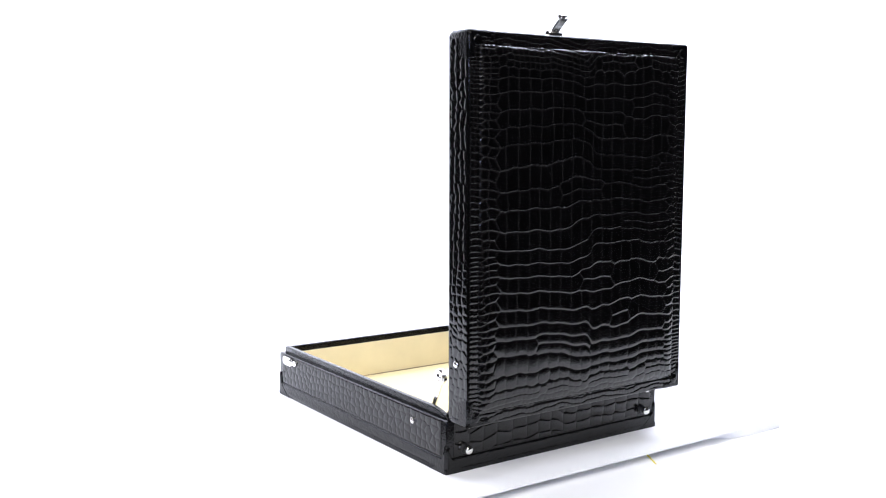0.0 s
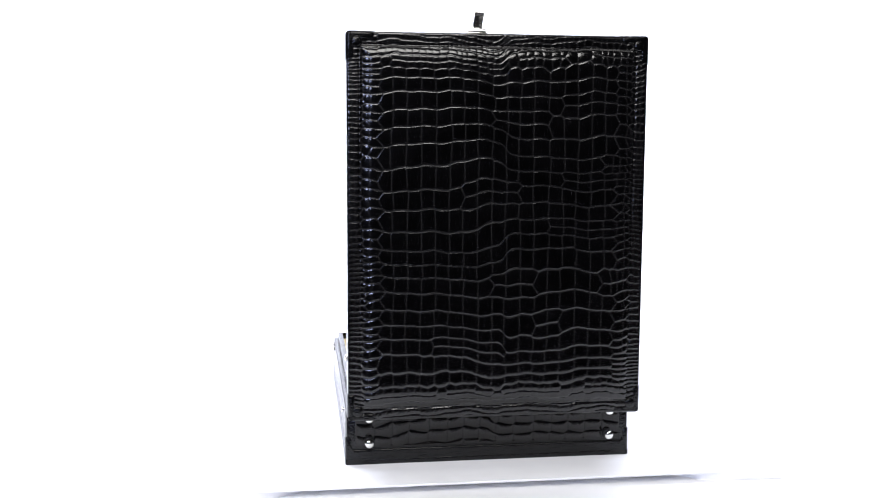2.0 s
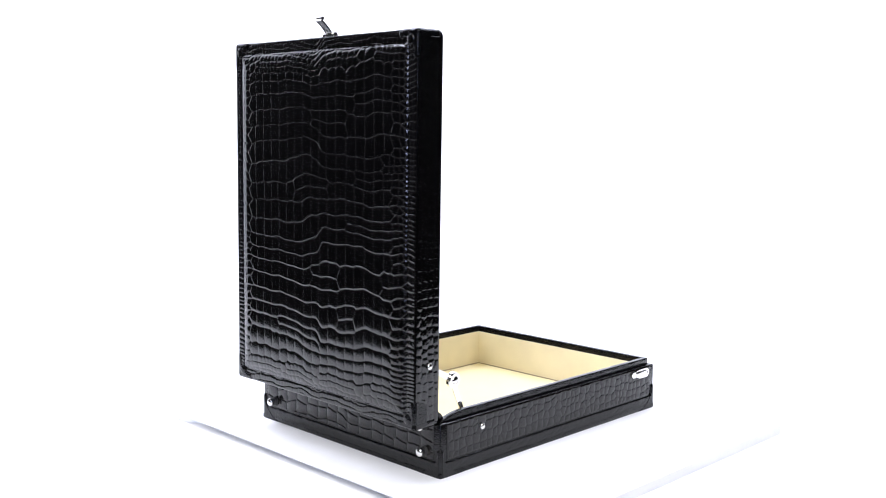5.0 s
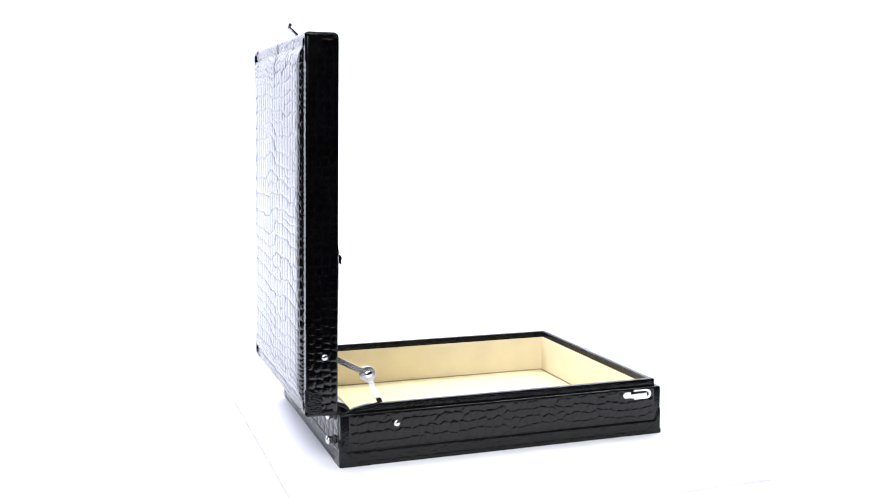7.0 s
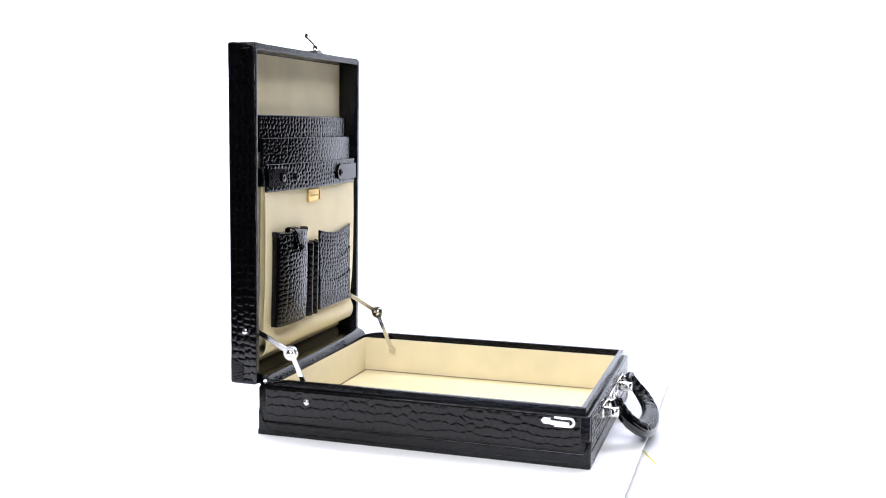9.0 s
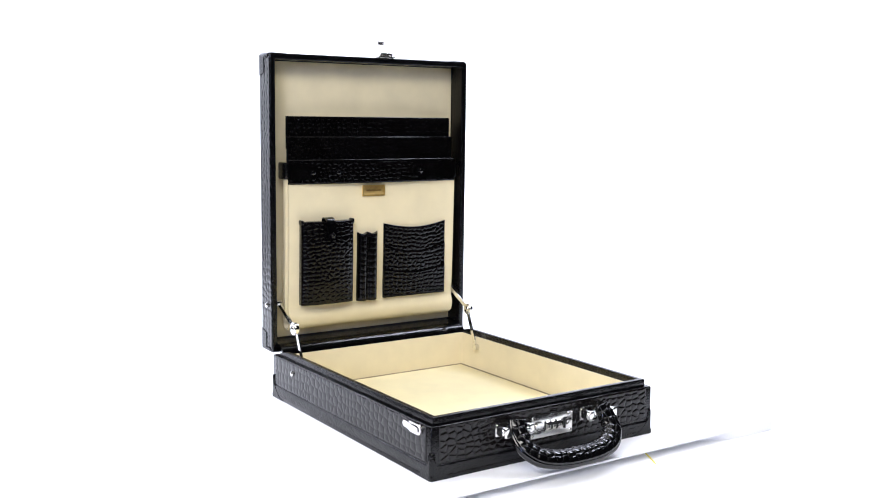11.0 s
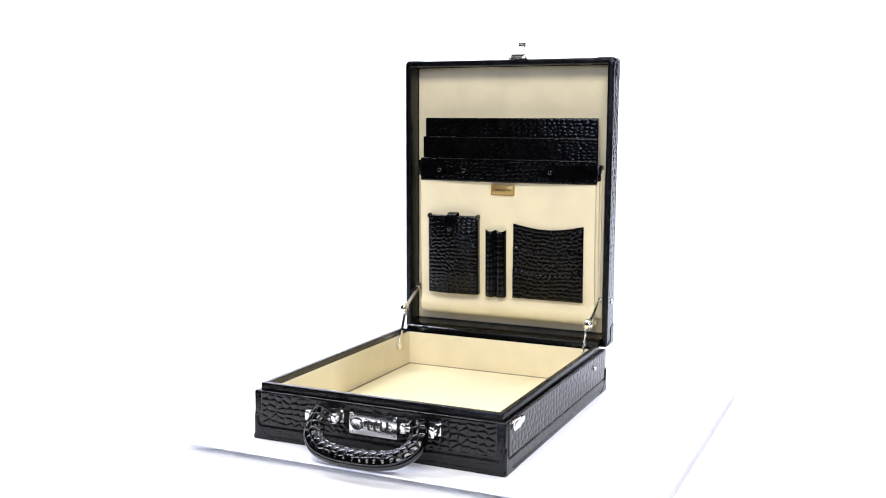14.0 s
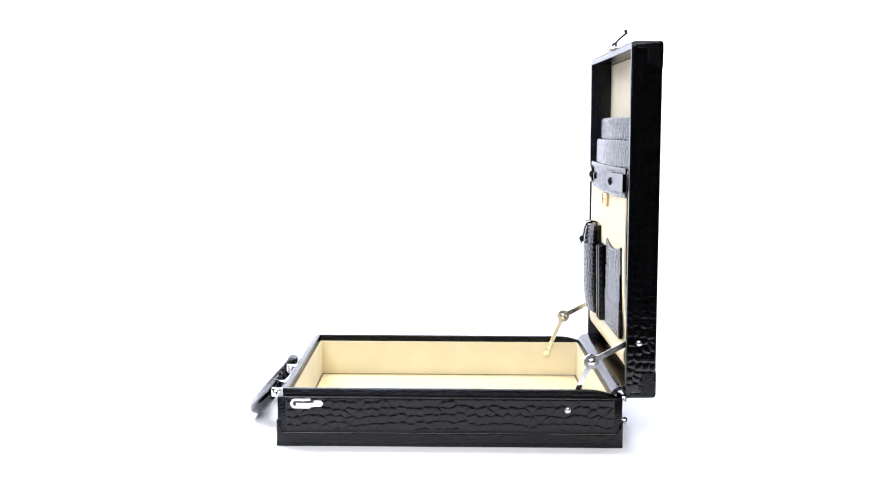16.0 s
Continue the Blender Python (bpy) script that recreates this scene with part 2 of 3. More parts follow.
def croc_panel(name, parent, mat, origin, U, V, N, w, h, pu=0.02, pv=0.0185, flank=0.0, depth=0.0005, groove=0.0009, cross=0.45,
               swell=None, cut=None, thick=0.0015, res=0.0013, seed=1, tone=0.12, dome=0.38, curve=0.0, lay=1.0, label=""):
    """A sheet of embossed leather from origin along U and V, facing N; swell(u, v): its own form; cut(u): what its upper edge loses."""
    rng = random.Random(seed)
    nu, nv = max(4, int(w / res)), max(4, int(h / res))
    u, v = np.meshgrid(np.linspace(0, w, nu + 1), np.linspace(0, h, nv + 1))
    seeds = scale_seeds(w, h, pu, pv, flank, rng)
    d, groove_tone = croc_relief(u, v + drift(u, v, w, pv, rng) * (0.35 if flank == 1 else 1.0), seeds, groove, depth, cross, dome, curve(u, v).ravel() if callable(curve) else curve, lay, 0.7 if callable(curve) else 1.0)
    groove_tone = groove_tone * tone
    e = np.minimum(np.minimum(u, w - u), np.minimum(v, h - v))
    d, groove_tone = d * np.clip(e / 0.003, 0, 1), groove_tone * np.clip(e / 0.002, 0, 1)
    d = d - 0.6 * min(thick, 0.0015) * np.exp(-(e / 0.0012) ** 2) * (e < 0.004)
    if swell:
        d = d + swell(u, v)
    vv = v - (cut(u) * v / h if cut else 0)
    O, U, V, N = (np.array(a, float) for a in (origin, U, V, N))
    P = O + u[..., None] * U + vv[..., None] * V + (d + thick)[..., None] * N
    B = O + u[..., None] * U + vv[..., None] * V + 0.0 * N
    n = nu + 1
    faces = [(r * n + c, r * n + c + 1, (r + 1) * n + c + 1, (r + 1) * n + c) for r in range(nv) for c in range(nu)]
    border = [c for c in range(n)] + [r * n + nu for r in range(1, nv + 1)] + [nv * n + c for c in range(nu - 1, -1, -1)] + [r * n for r in range(nv - 1, 0, -1)]
    verts = list(P.reshape(-1, 3))
    base = len(verts)
    flatB = B.reshape(-1, 3)
    verts += [flatB[k] for k in border]
    m = len(border)
    faces += [(border[k], base + k, base + (k + 1) % m, border[(k + 1) % m]) for k in range(m)]
    faces.append([base + k for k in range(m)][::-1])
    ob = mesh_object(name, verts, faces, mat, parent)
    mark_grooves(ob, np.concatenate([groove_tone.ravel(), np.zeros(m)]))
    return tagged(ob, label)


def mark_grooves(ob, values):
    """Where the painted groove tone lies: 1 at the bottom of a groove."""
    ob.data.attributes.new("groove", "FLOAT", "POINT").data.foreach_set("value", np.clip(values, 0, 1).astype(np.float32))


def sheet(bm, path, x0, x1, thick, seg=1):
    """A bent sheet: a path of (y, z) with a thickness, drawn out along x."""
    pts = [Vector((0, y, z)) for y, z in path]
    side = []
    for k, p in enumerate(pts):
        t = (pts[min(k + 1, len(pts) - 1)] - pts[max(k - 1, 0)]).normalized()
        side.append(Vector((0, -t.z, t.y)) * thick / 2)
    outline = [(p.y + s.y, p.z + s.z) for p, s in zip(pts, side)] + [(p.y - s.y, p.z - s.z) for p, s in zip(pts[::-1], side[::-1])]
    return prism(bm, outline, "x", x0, x1)


def smooth_path(pts, n):
    """Points along a soft curve through pts."""
    out = []
    for k in range(len(pts) - 1):
        p = [np.array(pts[min(max(k + j, 0), len(pts) - 1)], float) for j in (-1, 0, 1, 2)]
        for s in range(n):
            t = s / n
            out.append(tuple(0.5 * (2 * p[1] + (p[2] - p[0]) * t + (2 * p[0] - 5 * p[1] + 4 * p[2] - p[3]) * t * t + (3 * p[1] - p[0] - 3 * p[2] + p[3]) * t ** 3)))
    return out + [tuple(pts[-1])]


# ---------------------------------------------------------------- the studio
TABLE_DROP = 0.011      # paper below the board's face


def studio():
    # seamless paper: from the table's front edge back and up in one sweep, with an added wing at the window side
    bm = bmesh.new()
    prof = [(-0.52, -TABLE_DROP), (-0.3, -TABLE_DROP), (0.3, -TABLE_DROP), (0.9, -TABLE_DROP + 0.01), (1.35, 0.06), (1.7, 0.30), (1.86, 0.75), (1.9, 1.4), (1.9, 2.6)]
    prof = smooth_path(prof, 5)
    cols = [[bm.verts.new((k * min(1.75 if k < 0 else 1.55, 0.16 + 0.52 * (y + 1.28)), y, z)) for y, z in prof] for k in (-1, 0, 1)]
    for p, q in zip(cols, cols[1:]):
        for k in range(len(prof) - 1):
            bm.faces.new((p[k], q[k], q[k + 1], p[k + 1]))
    # curved wing out of view, a reflector for pale sheen on the leather
    for sx in (-1,):
        side = smooth_path([(1.75, 1.92), (2.1, 1.6), (2.3, 1.15), (2.32, 0.8)], 5)
        wing = [[bm.verts.new((sx * x, y, z)) for z in (-0.3, 2.6)] for x, y in side]
        for p, q in zip(wing, wing[1:]):
            bm.faces.new((p[0], q[0], q[1], p[1]))
    bm.normal_update()
    bmesh.ops.solidify(bm, geom=bm.faces[:], thickness=0.003)
    tagged(part("backdrop", bm, PAPER, None), "white seamless paper sweep over the table and up behind", "backdrop", kind="structure")
    bm = prism(bmesh.new(), [(-0.44, -0.51), (0.44, -0.51), (1.2, 0.95), (-1.2, 0.95)], "z", -TABLE_DROP - 0.06, -TABLE_DROP - 0.009)
    tagged(part("table", bm, TABLE, None), "white table under the paper sweep", "table", kind="structure")
    # unseen dark shell, added so that the black leather reflects darkness
    for name, box in (("floor", (-3.6, 3.6, -3.6, 2.4, -0.85, -0.8)), ("ceiling", (-3.6, 3.6, -3.6, 2.4, 2.65, 2.75)),
                      ("wall_south", (-3.6, 3.6, -3.7, -3.6, -0.8, 2.65)), ("wall_north", (-3.6, 3.6, 2.4, 2.5, -0.8, 2.65)),
                      ("wall_west", (-3.7, -3.6, -3.6, 2.4, -0.8, 2.65)), ("wall_east", (3.6, 3.7, -3.6, 2.4, -0.8, 2.65))):
        tagged(part(name, block(bmesh.new(), *box), ROOM, None), "unseen dark grey studio " + name.split("_")[0], name.split("_")[0], kind="structure")
    for x, y in ((-0.38, -0.44), (0.38, -0.44), (-1.1, 0.88), (1.1, 0.88)):
        bm = block(bmesh.new(), x - 0.04, x + 0.04, y - 0.04, y + 0.04, -0.8, -TABLE_DROP - 0.06, 0.004)
        leg = part("table_leg", bm, ROOM, None)
        tagged(leg, "dark square table leg", "table leg", kind="structure")
    bm = bmesh.new()
    a, b = Vector((0.2243, -0.1176, 0)), Vector((0.2308, -0.1698, 0))
    s = Vector((0.0009, 0.0003, 0))
    lo = [bm.verts.new((p.x, p.y, -TABLE_DROP)) for p in (a - s, b - s, b + s, a + s)]
    top = [bm.verts.new((p.x, p.y, -TABLE_DROP + 0.0005)) for p in (a - s, b - s, b + s, a + s)]
    bm.faces.new(lo), bm.faces.new(top)
    for k in range(4):
        bm.faces.new((lo[k], lo[(k + 1) % 4], top[(k + 1) % 4], top[k]))
    tagged(part("tape_strip", bm, TAPE, None, smooth=False), "thin strip of yellow tape on the white table", "tape")


def turning_board():
    board = new("display_board")
    tagged(board, "white rectangular foam board turning under the open case", "board")
    xa, xb, ya, yb = -0.328, 0.318, -0.253, 0.262
    part("panel", block(bmesh.new(), xa, xb, ya, yb, -0.0025, 0.0, 0.0003), BOARD, board)
    # added fillers: close the short sides, taper under long edges so the shade fades
    d = yb - ya - 0.0004
    taper = [(0.0, 0.0), (0.060, 0.0), (0.092, 0.005), (0.130, 0.030), (0.130, 0.050), (0.030, 0.070)]
    for x, sx in ((xa + 0.0002, 1), (xb - 0.0002, -1)):
        outline = [(x + sx * p, ya + 0.0002 + q) for p, q in taper] + [(x + sx * p, ya + 0.0002 + d - q) for p, q in taper[::-1]]
        part("gap_filler", prism(bmesh.new(), outline, "z", -TABLE_DROP - 0.0004, -0.0025), BOARD, board)
    part("turntable", rod(bmesh.new(), (0, 0, -TABLE_DROP), (0, 0, -0.0025), 0.13, seg=64), BOARD, board, "low round white turntable")
    return board


# ---------------------------------------------------------------- the case
X0, X1 = -0.1690, 0.1488      # base walls
Y0, Y1 = -0.2056, 0.1938
LX0, LX1 = -0.1680, 0.1480    # lid walls
LZ0, LZ1 = 0.0606, 0.4642
LYF, LYB = 0.1948, 0.2285


def corner_outline(s, c=6):
    """A patch's outline from its corner: two straight legs and a hollow curve."""
    return [(0, 0), (s, 0)] + [(s * (1 - math.sin(a)) * 0.62 + s * 0.38 * (1 - a / 1.571), s * (1 - math.cos(a)) * 0.62 + s * 0.38 * (a / 1.571)) for a in [1.571 * k / c for k in range(1, c)]] + [(0, s)]


def base_part(case):
    base = part("base", tray(X0, X1, Y0, Y1, 0.0003, 0.0585, 0.007, 0.004, 0.0014), EDGE, case, "black leather-covered lower half of the case")
    bm = tray(X0 + 0.0055, X1 - 0.0055, Y0 + 0.0055, Y1 - 0.0055, 0.052, 0.0668, 0.0065, 0, 0.0011)
    for k in range(9):
        bmesh.ops.bisect_plane(bm, geom=bm.verts[:] + bm.edges[:] + bm.faces[:], plane_co=(0, Y1 - 0.040 + 0.0034 * k, 0), plane_no=(0, 1, 0))
    for v in bm.verts:      # it rounds off towards the hinge
        if v.co.z > 0.058:
            v.co.z -= 0.0074 * min(1.0, max(0.0, (v.co.y - Y1 + 0.040) / 0.034)) ** 2
    part("rim", bm, EDGE, base, "raised black inner rim")
    # leather on the four walls, over a lower band
    for nm, o, U, N, w, sd in (("front_leather", (X0 + 0.0095, Y0, 0.0185), (1, 0, 0), (0, -1, 0), X1 - X0 - 0.019, 3),
                               ("back_leather", (X1 - 0.0095, Y1, 0.0185), (-1, 0, 0), (0, 1, 0), X1 - X0 - 0.019, 4),
                               ("side_leather", (X0, Y1 - 0.0095, 0.0185), (0, -1, 0), (-1, 0, 0), Y1 - Y0 - 0.019, 5),
                               ("side_leather", (X1, Y0 + 0.0095, 0.0185), (0, 1, 0), (1, 0, 0), Y1 - Y0 - 0.019, 6)):
        croc_panel(nm, base, SIDE, o, U, (0, 0, 1), N, w, 0.0395, pu=0.022 if nm[0] == "f" else 0.020, pv={"f": 0.0130, "b": 0.0150, "s": 0.0172}[nm[0]], flank=0.0 if nm[0] == "b" else 1.0, depth={"f": 0.00040, "b": 0.00036, "s": 0.00022}[nm[0]], groove=0.0009, cross=0.9, thick=0.0011, res=0.0007, seed=sd, tone=0.2 if nm[0] == "s" else 0.35, dome=0.9, curve=4.0, lay=0.85)
    for nm, o, U, N, w, sd in (("front_band", (X0 + 0.004, Y0, 0.0004), (1, 0, 0), (0, -1, 0), X1 - X0 - 0.008, 13),
                               ("back_band", (X1 - 0.004, Y1, 0.0004), (-1, 0, 0), (0, 1, 0), X1 - X0 - 0.008, 14),
                               ("side_band", (X0, Y1 - 0.004, 0.0004), (0, -1, 0), (-1, 0, 0), Y1 - Y0 - 0.008, 15),
                               ("side_band", (X1, Y0 + 0.004, 0.0004), (0, 1, 0), (1, 0, 0), Y1 - Y0 - 0.008, 16)):
        croc_panel(nm, base, EDGE, o, U, (0, 0, 1), N, w, 0.0166, pu=0.03, pv=0.0055, depth=0.00022, groove=0.0008, cross=0.3, thick=0.0011, res=0.0014, seed=sd,
                   swell=lambda u, v: 0.00015 * np.sin(np.pi * np.clip(v / 0.0166, 0, 1)))
    part("welt", tray(X0 - 0.0012, X1 + 0.0012, Y0 - 0.0012, Y1 + 0.0012, 0.0, 0.0055, 0.006, 0, 0.0004), EDGE, base, "narrow black edge round the foot")
    # patches over the lower corners
    for sx, x in ((1, X0), (-1, X1)):
        for sy, y in ((1, Y0), (-1, Y1)):
            bm = bmesh.new()
            tall = [(0.0030, 0.0), (0.034, 0.0)] + [(p, q) for p, q in corner_outline(0.031)[2:-1]] + [(0.0030, 0.031)]
            prism(bm, [(x - sx * 0.0010 + sx * p, q + 0.0001) for p, q in tall], "y", y - sy * 0.0015, y + sy * 0.0005)
            prism(bm, [(y - sy * 0.0010 + sy * p, q + 0.0001) for p, q in tall], "x", x - sx * 0.0015, x + sx * 0.0005)
            block(bm, min(x - sx * 0.0014, x + sx * 0.006), max(x - sx * 0.0014, x + sx * 0.006), min(y - sy * 0.0014, y + sy * 0.006), max(y - sy * 0.0014, y + sy * 0.006), 0.0, 0.0309, 0.0036, 3)
            part("corner_patch", bm, EDGE, base)
    # lining
    lin = part("lining", tray(X0 + 0.0122, X1 - 0.0122, Y0 + 0.0122, Y1 - 0.0122, 0.0053, 0.0585, 0.0025, 0, 0.0006), SUEDE, base, "cream suede wall lining")
    # thin brown ring that draws the dark line round the floor panel
    seam_ring = tray(X0 + 0.0147, X1 - 0.0147, Y0 + 0.0147, Y1 - 0.0147, 0.0053, 0.0109, 0.0010, 0, 0.0002)
    part("seam_line", seam_ring, SEAM, base, "thin dark line round the floor panel")
    bm = block(bmesh.new(), X0 + 0.0166, X1 - 0.0166, Y0 + 0.0166, Y1 - 0.0166, 0.0052, 0.0102, 0.0012)
    part("floor_panel", bm, PANEL, base, "loose cream suede floor panel")
    # feet on the back wall
    for x in (-0.1455, 0.1245):
        for z in (0.0255, 0.0535):
            bm = rod(bmesh.new(), (x, Y1, z), (x, Y1 + 0.0026, z), 0.0062, 0.0050, 24)
            seat = part("stud_washer", bm, DARK, base, "black washer under a foot stud")
            bm = rod(bmesh.new(), (x, Y1 + 0.002, z), (x, Y1 + 0.0075, z), 0.0034, 0.0046)
            ball(bm, (x, Y1 + 0.0080, z), 0.0050, 1, 0.6, 1)
            part("stud", bm, CHROME, seat, "polished metal foot stud")
    for s, x in ((-1, X0), (1, X1)):
        bm = rod(bmesh.new(), (x, 0.1303, 0.0447), (x + s * 0.002, 0.1303, 0.0447), 0.0036)
        ball(bm, (x + s * 0.002, 0.1303, 0.0447), 0.0034, 0.5, 1, 1)
        part("rivet", bm, CHROME, base, "polished rivet")
    return base


def strap_clip(case, s, x):
    """A flat metal loop with a tongue, on a side wall near the front."""
    bm = bmesh.new()
    a0, a1, r, zc = -0.190, -0.167, 0.0058, 0.0512
    outer = [(a1, zc + r), (a0 + r, zc + r)] + [(a0 + r - r * math.sin(t), zc + r * math.cos(t)) for t in [math.pi * k / 10 for k in range(1, 10)]] + [(a0 + r, zc - r), (a1, zc - r)]
    ri = 0.0030
    inner = [(a1, zc + ri), (a0 + r, zc + ri)] + [(a0 + r - ri * math.sin(t), zc + ri * math.cos(t)) for t in [math.pi * k / 10 for k in range(1, 10)]] + [(a0 + r, zc - ri), (a1, zc - ri)]
    prism(bm, outer + inner[::-1], "x", x + s * 0.0012, x + s * 0.0034)
    clip = part("strap_clip", bm, CHROME, case, "flat polished strap clip with a tongue")
    bm = block(bmesh.new(), min(x, x + s * 0.0044), max(x, x + s * 0.0044), -0.184, -0.1625, zc - 0.0042, zc + 0.0042, 0.0012)
    prism(bm, [(-0.168, zc + 0.0036), (-0.155, zc + 0.0036), (-0.152, zc), (-0.155, zc - 0.0036), (-0.168, zc - 0.0036)], "x", x, x + s * 0.0028)
    part("tongue", bm, CHROME, clip)
    bm = rod(bmesh.new(), (x + s * 0.001, -0.1868, zc), (x + s * 0.0026, -0.1868, zc), 0.0022)
    part("pin", bm, DARK, clip)


def lid_part(case):
    bm = tray(LX0, LX1, LZ0, LZ1, -LYB, -LYF, 0.0075, 0.004, 0.0014)
    bmesh.ops.transform(bm, matrix=Matrix(((1, 0, 0, 0), (0, 0, -1, 0), (0, 1, 0, 0), (0, 0, 0, 1))), verts=bm.verts[:])
    lid = part("lid", bm, EDGE, case, "black leather-covered lid standing open")
    w, h = LX1 - LX0, LZ1 - LZ0

    def pad(u, v):
        e = np.minimum(np.minimum(u, w - u), np.minimum(v, h - v))
        x = np.clip((e - 0.0125) / 0.02, 0, 1)
        return 0.0042 * (1 - (1 - x) ** 2.4) * (e > 0.0125) - 0.0007 * np.exp(-((e - 0.0125) / 0.0012) ** 2)

    def edge_round(u, v):
        """Small scales along the border bulge more than the long plates amid."""
        e = np.minimum(np.minimum(u, w - u), np.minimum(v, h - v))
        return 2.7 + 6.0 * np.exp(-(e / 0.034) ** 2)
    croc_panel("back_leather", lid, CROC, (LX1, LYB, LZ0), (-1, 0, 0), (0, 0, 1), (0, 1, 0), w, h, pu=0.0150, pv=0.0190, flank=0.032, depth=0.00047, groove=0.0006, cross=0.36,
               swell=pad, thick=0.0012, res=0.0008, seed=11, tone=0.9, dome=0.25, curve=edge_round, lay=0.78, label="padded glossy panel embossed with long scales")
    for nm, o, U, V, N, ln, sd in (("side_leather", (LX0, LYF, LZ0 + 0.003), (0, 0, 1), (0, 1, 0), (-1, 0, 0), h - 0.006, 21),
                                   ("side_leather", (LX1, LYB, LZ0 + 0.003), (0, 0, 1), (0, -1, 0), (1, 0, 0), h - 0.006, 22),
                                   ("top_leather", (LX0 + 0.003, LYF, LZ1), (1, 0, 0), (0, 1, 0), (0, 0, 1), w - 0.006, 23)):
        croc_panel(nm, lid, CROC, o, U, V, N, ln, LYB - LYF, pu=0.0185, pv=0.017, flank=1.0, depth=0.0004, groove=0.0007, cross=0.9, thick=0.0009, res=0.0013, seed=sd)
    for sx, x in ((1, LX0), (-1, LX1)):
        for sz, z in ((1, LZ0), (-1, LZ1)):
            bm = bmesh.new()
            o = [(max(p, 0.0030), max(q, 0.0030)) for p, q in corner_outline(0.030)]
            prism(bm, [(x - sx * 0.0012 + sx * p, z - sz * 0.0012 + sz * q) for p, q in o], "y", LYB - 0.002, LYB + 0.0017)
            o2 = [(0.0030, 0.0030), (0.030, 0.0030), (0.0285, 0.008), (0.026, 0.016), (0.0255, 0.0175), (0.0030, 0.0175)]
            prism(bm, [(LYB + 0.0016 - q, z - sz * 0.0012 + sz * p) for p, q in o2], "x", x - sx * 0.0015, x + sx * 0.001)
            prism(bm, [(x - sx * 0.0015 + sx * p, LYB + 0.0016 - q * 1.85) for p, q in o2], "z", z - sz * 0.0014, z + sz * 0.001)
            xs, zs = sorted((x - sx * 0.0014, x + sx * 0.008)), sorted((z - sz * 0.0014, z + sz * 0.008))
            block(bm, *xs, LYB - 0.0305, LYB + 0.0016, *zs, 0.0036, 3)
            block(bm, *xs, LYB - 0.006, LYB + 0.0016, *sorted((z - sz * 0.0014, z + sz * 0.0288)), 0.0036, 3)
            block(bm, *sorted((x - sx * 0.0014, x + sx * 0.0288)), LYB - 0.006, LYB + 0.0016, *zs, 0.0036, 3)
            ball(bm, (x + sx * 0.0095, LYB + 0.0016, z + sz * 0.0095), 0.0055, 1, 0.3, 1)
            part("corner_patch", bm, EDGE, lid)
    bm = block(bmesh.new(), LX0 + 0.0082, LX1 - 0.0082, LYB - 0.0062, LYB - 0.0042, LZ0 + 0.0082, LZ1 - 0.0082, 0.0006)
    part("lining", bm, SUEDE, lid, "cream suede lid lining")
    # padded strip over the hinge
    bm = sheet(bmesh.new(), smooth_path([(0.2235, 0.0725), (0.216, 0.0702), (0.2035, 0.0695), (0.1925, 0.0692), (0.1845, 0.0662), (0.1805, 0.0600), (0.1800, 0.0535)], 5), LX0 + 0.008, LX1 - 0.008, 0.0045)
    part("hinge_strip", bm, ROLL, lid, "padded black leather strip over the hinge")
    for s, x in ((-1, LX0), (1, LX1)):
        bm = rod(bmesh.new(), (x, 0.2093, 0.1242), (x + s * 0.002, 0.2093, 0.1242), 0.0036)
        ball(bm, (x + s * 0.002, 0.2093, 0.1242), 0.0034, 0.5, 1, 1)
        part("rivet", bm, CHROME, lid, "polished rivet")
    return lid


def stay(case, s, x):
    """The folding stay at one side: two flat links and a round joint."""
    joint = Vector((x, 0.1588, 0.0982))
    root = new("stay_arm")
    root.parent = case
    tagged(root, "polished folding lid stay with a round joint")

    def link(nm, a, b, w):
        d = (b - a).normalized()
        n = Vector((0, -d.z, d.y)) * w / 2
        bm = prism(bmesh.new(), [(p.y, p.z) for p in (a + n, b + n, b - n, a - n)], "x", a.x - 0.0009, a.x + 0.0009)
        part(nm, bm, CHROME, root)
    link("upper_link", joint, Vector((x, 0.2110, 0.1262)), 0.0062)
    link("lower_link", joint - Vector((s * 0.002, 0, 0)), Vector((x - s * 0.002, 0.1350, 0.0440)), 0.0058)
    bm = rod(bmesh.new(), joint - Vector((0.0035, 0, 0)), joint + Vector((0.0035, 0, 0)), 0.0088, seg=28)
    bmesh.ops.bevel(bm, geom=[e for e in bm.edges if abs(e.verts[0].co.x - e.verts[1].co.x) < 1e-6], offset=0.0016, segments=2, affect="EDGES")
    part("joint_disc", bm, CHROME, root)
    for d in (-0.0034, 0.0034):
        part("screw_head", ball(bmesh.new(), joint + Vector((d, 0, 0)), 0.0045, 0.5, 1, 1), CHROME, root)
    part("pivot", rod(bmesh.new(), (x - 0.003, 0.2100, 0.1255), (x + 0.003, 0.2100, 0.1255), 0.0046), CHROME, root)
    part("pivot", rod(bmesh.new(), (x - s * 0.002 - 0.003, 0.1350, 0.0445), (x - s * 0.002 + 0.003, 0.1350, 0.0445), 0.0046), CHROME, root)


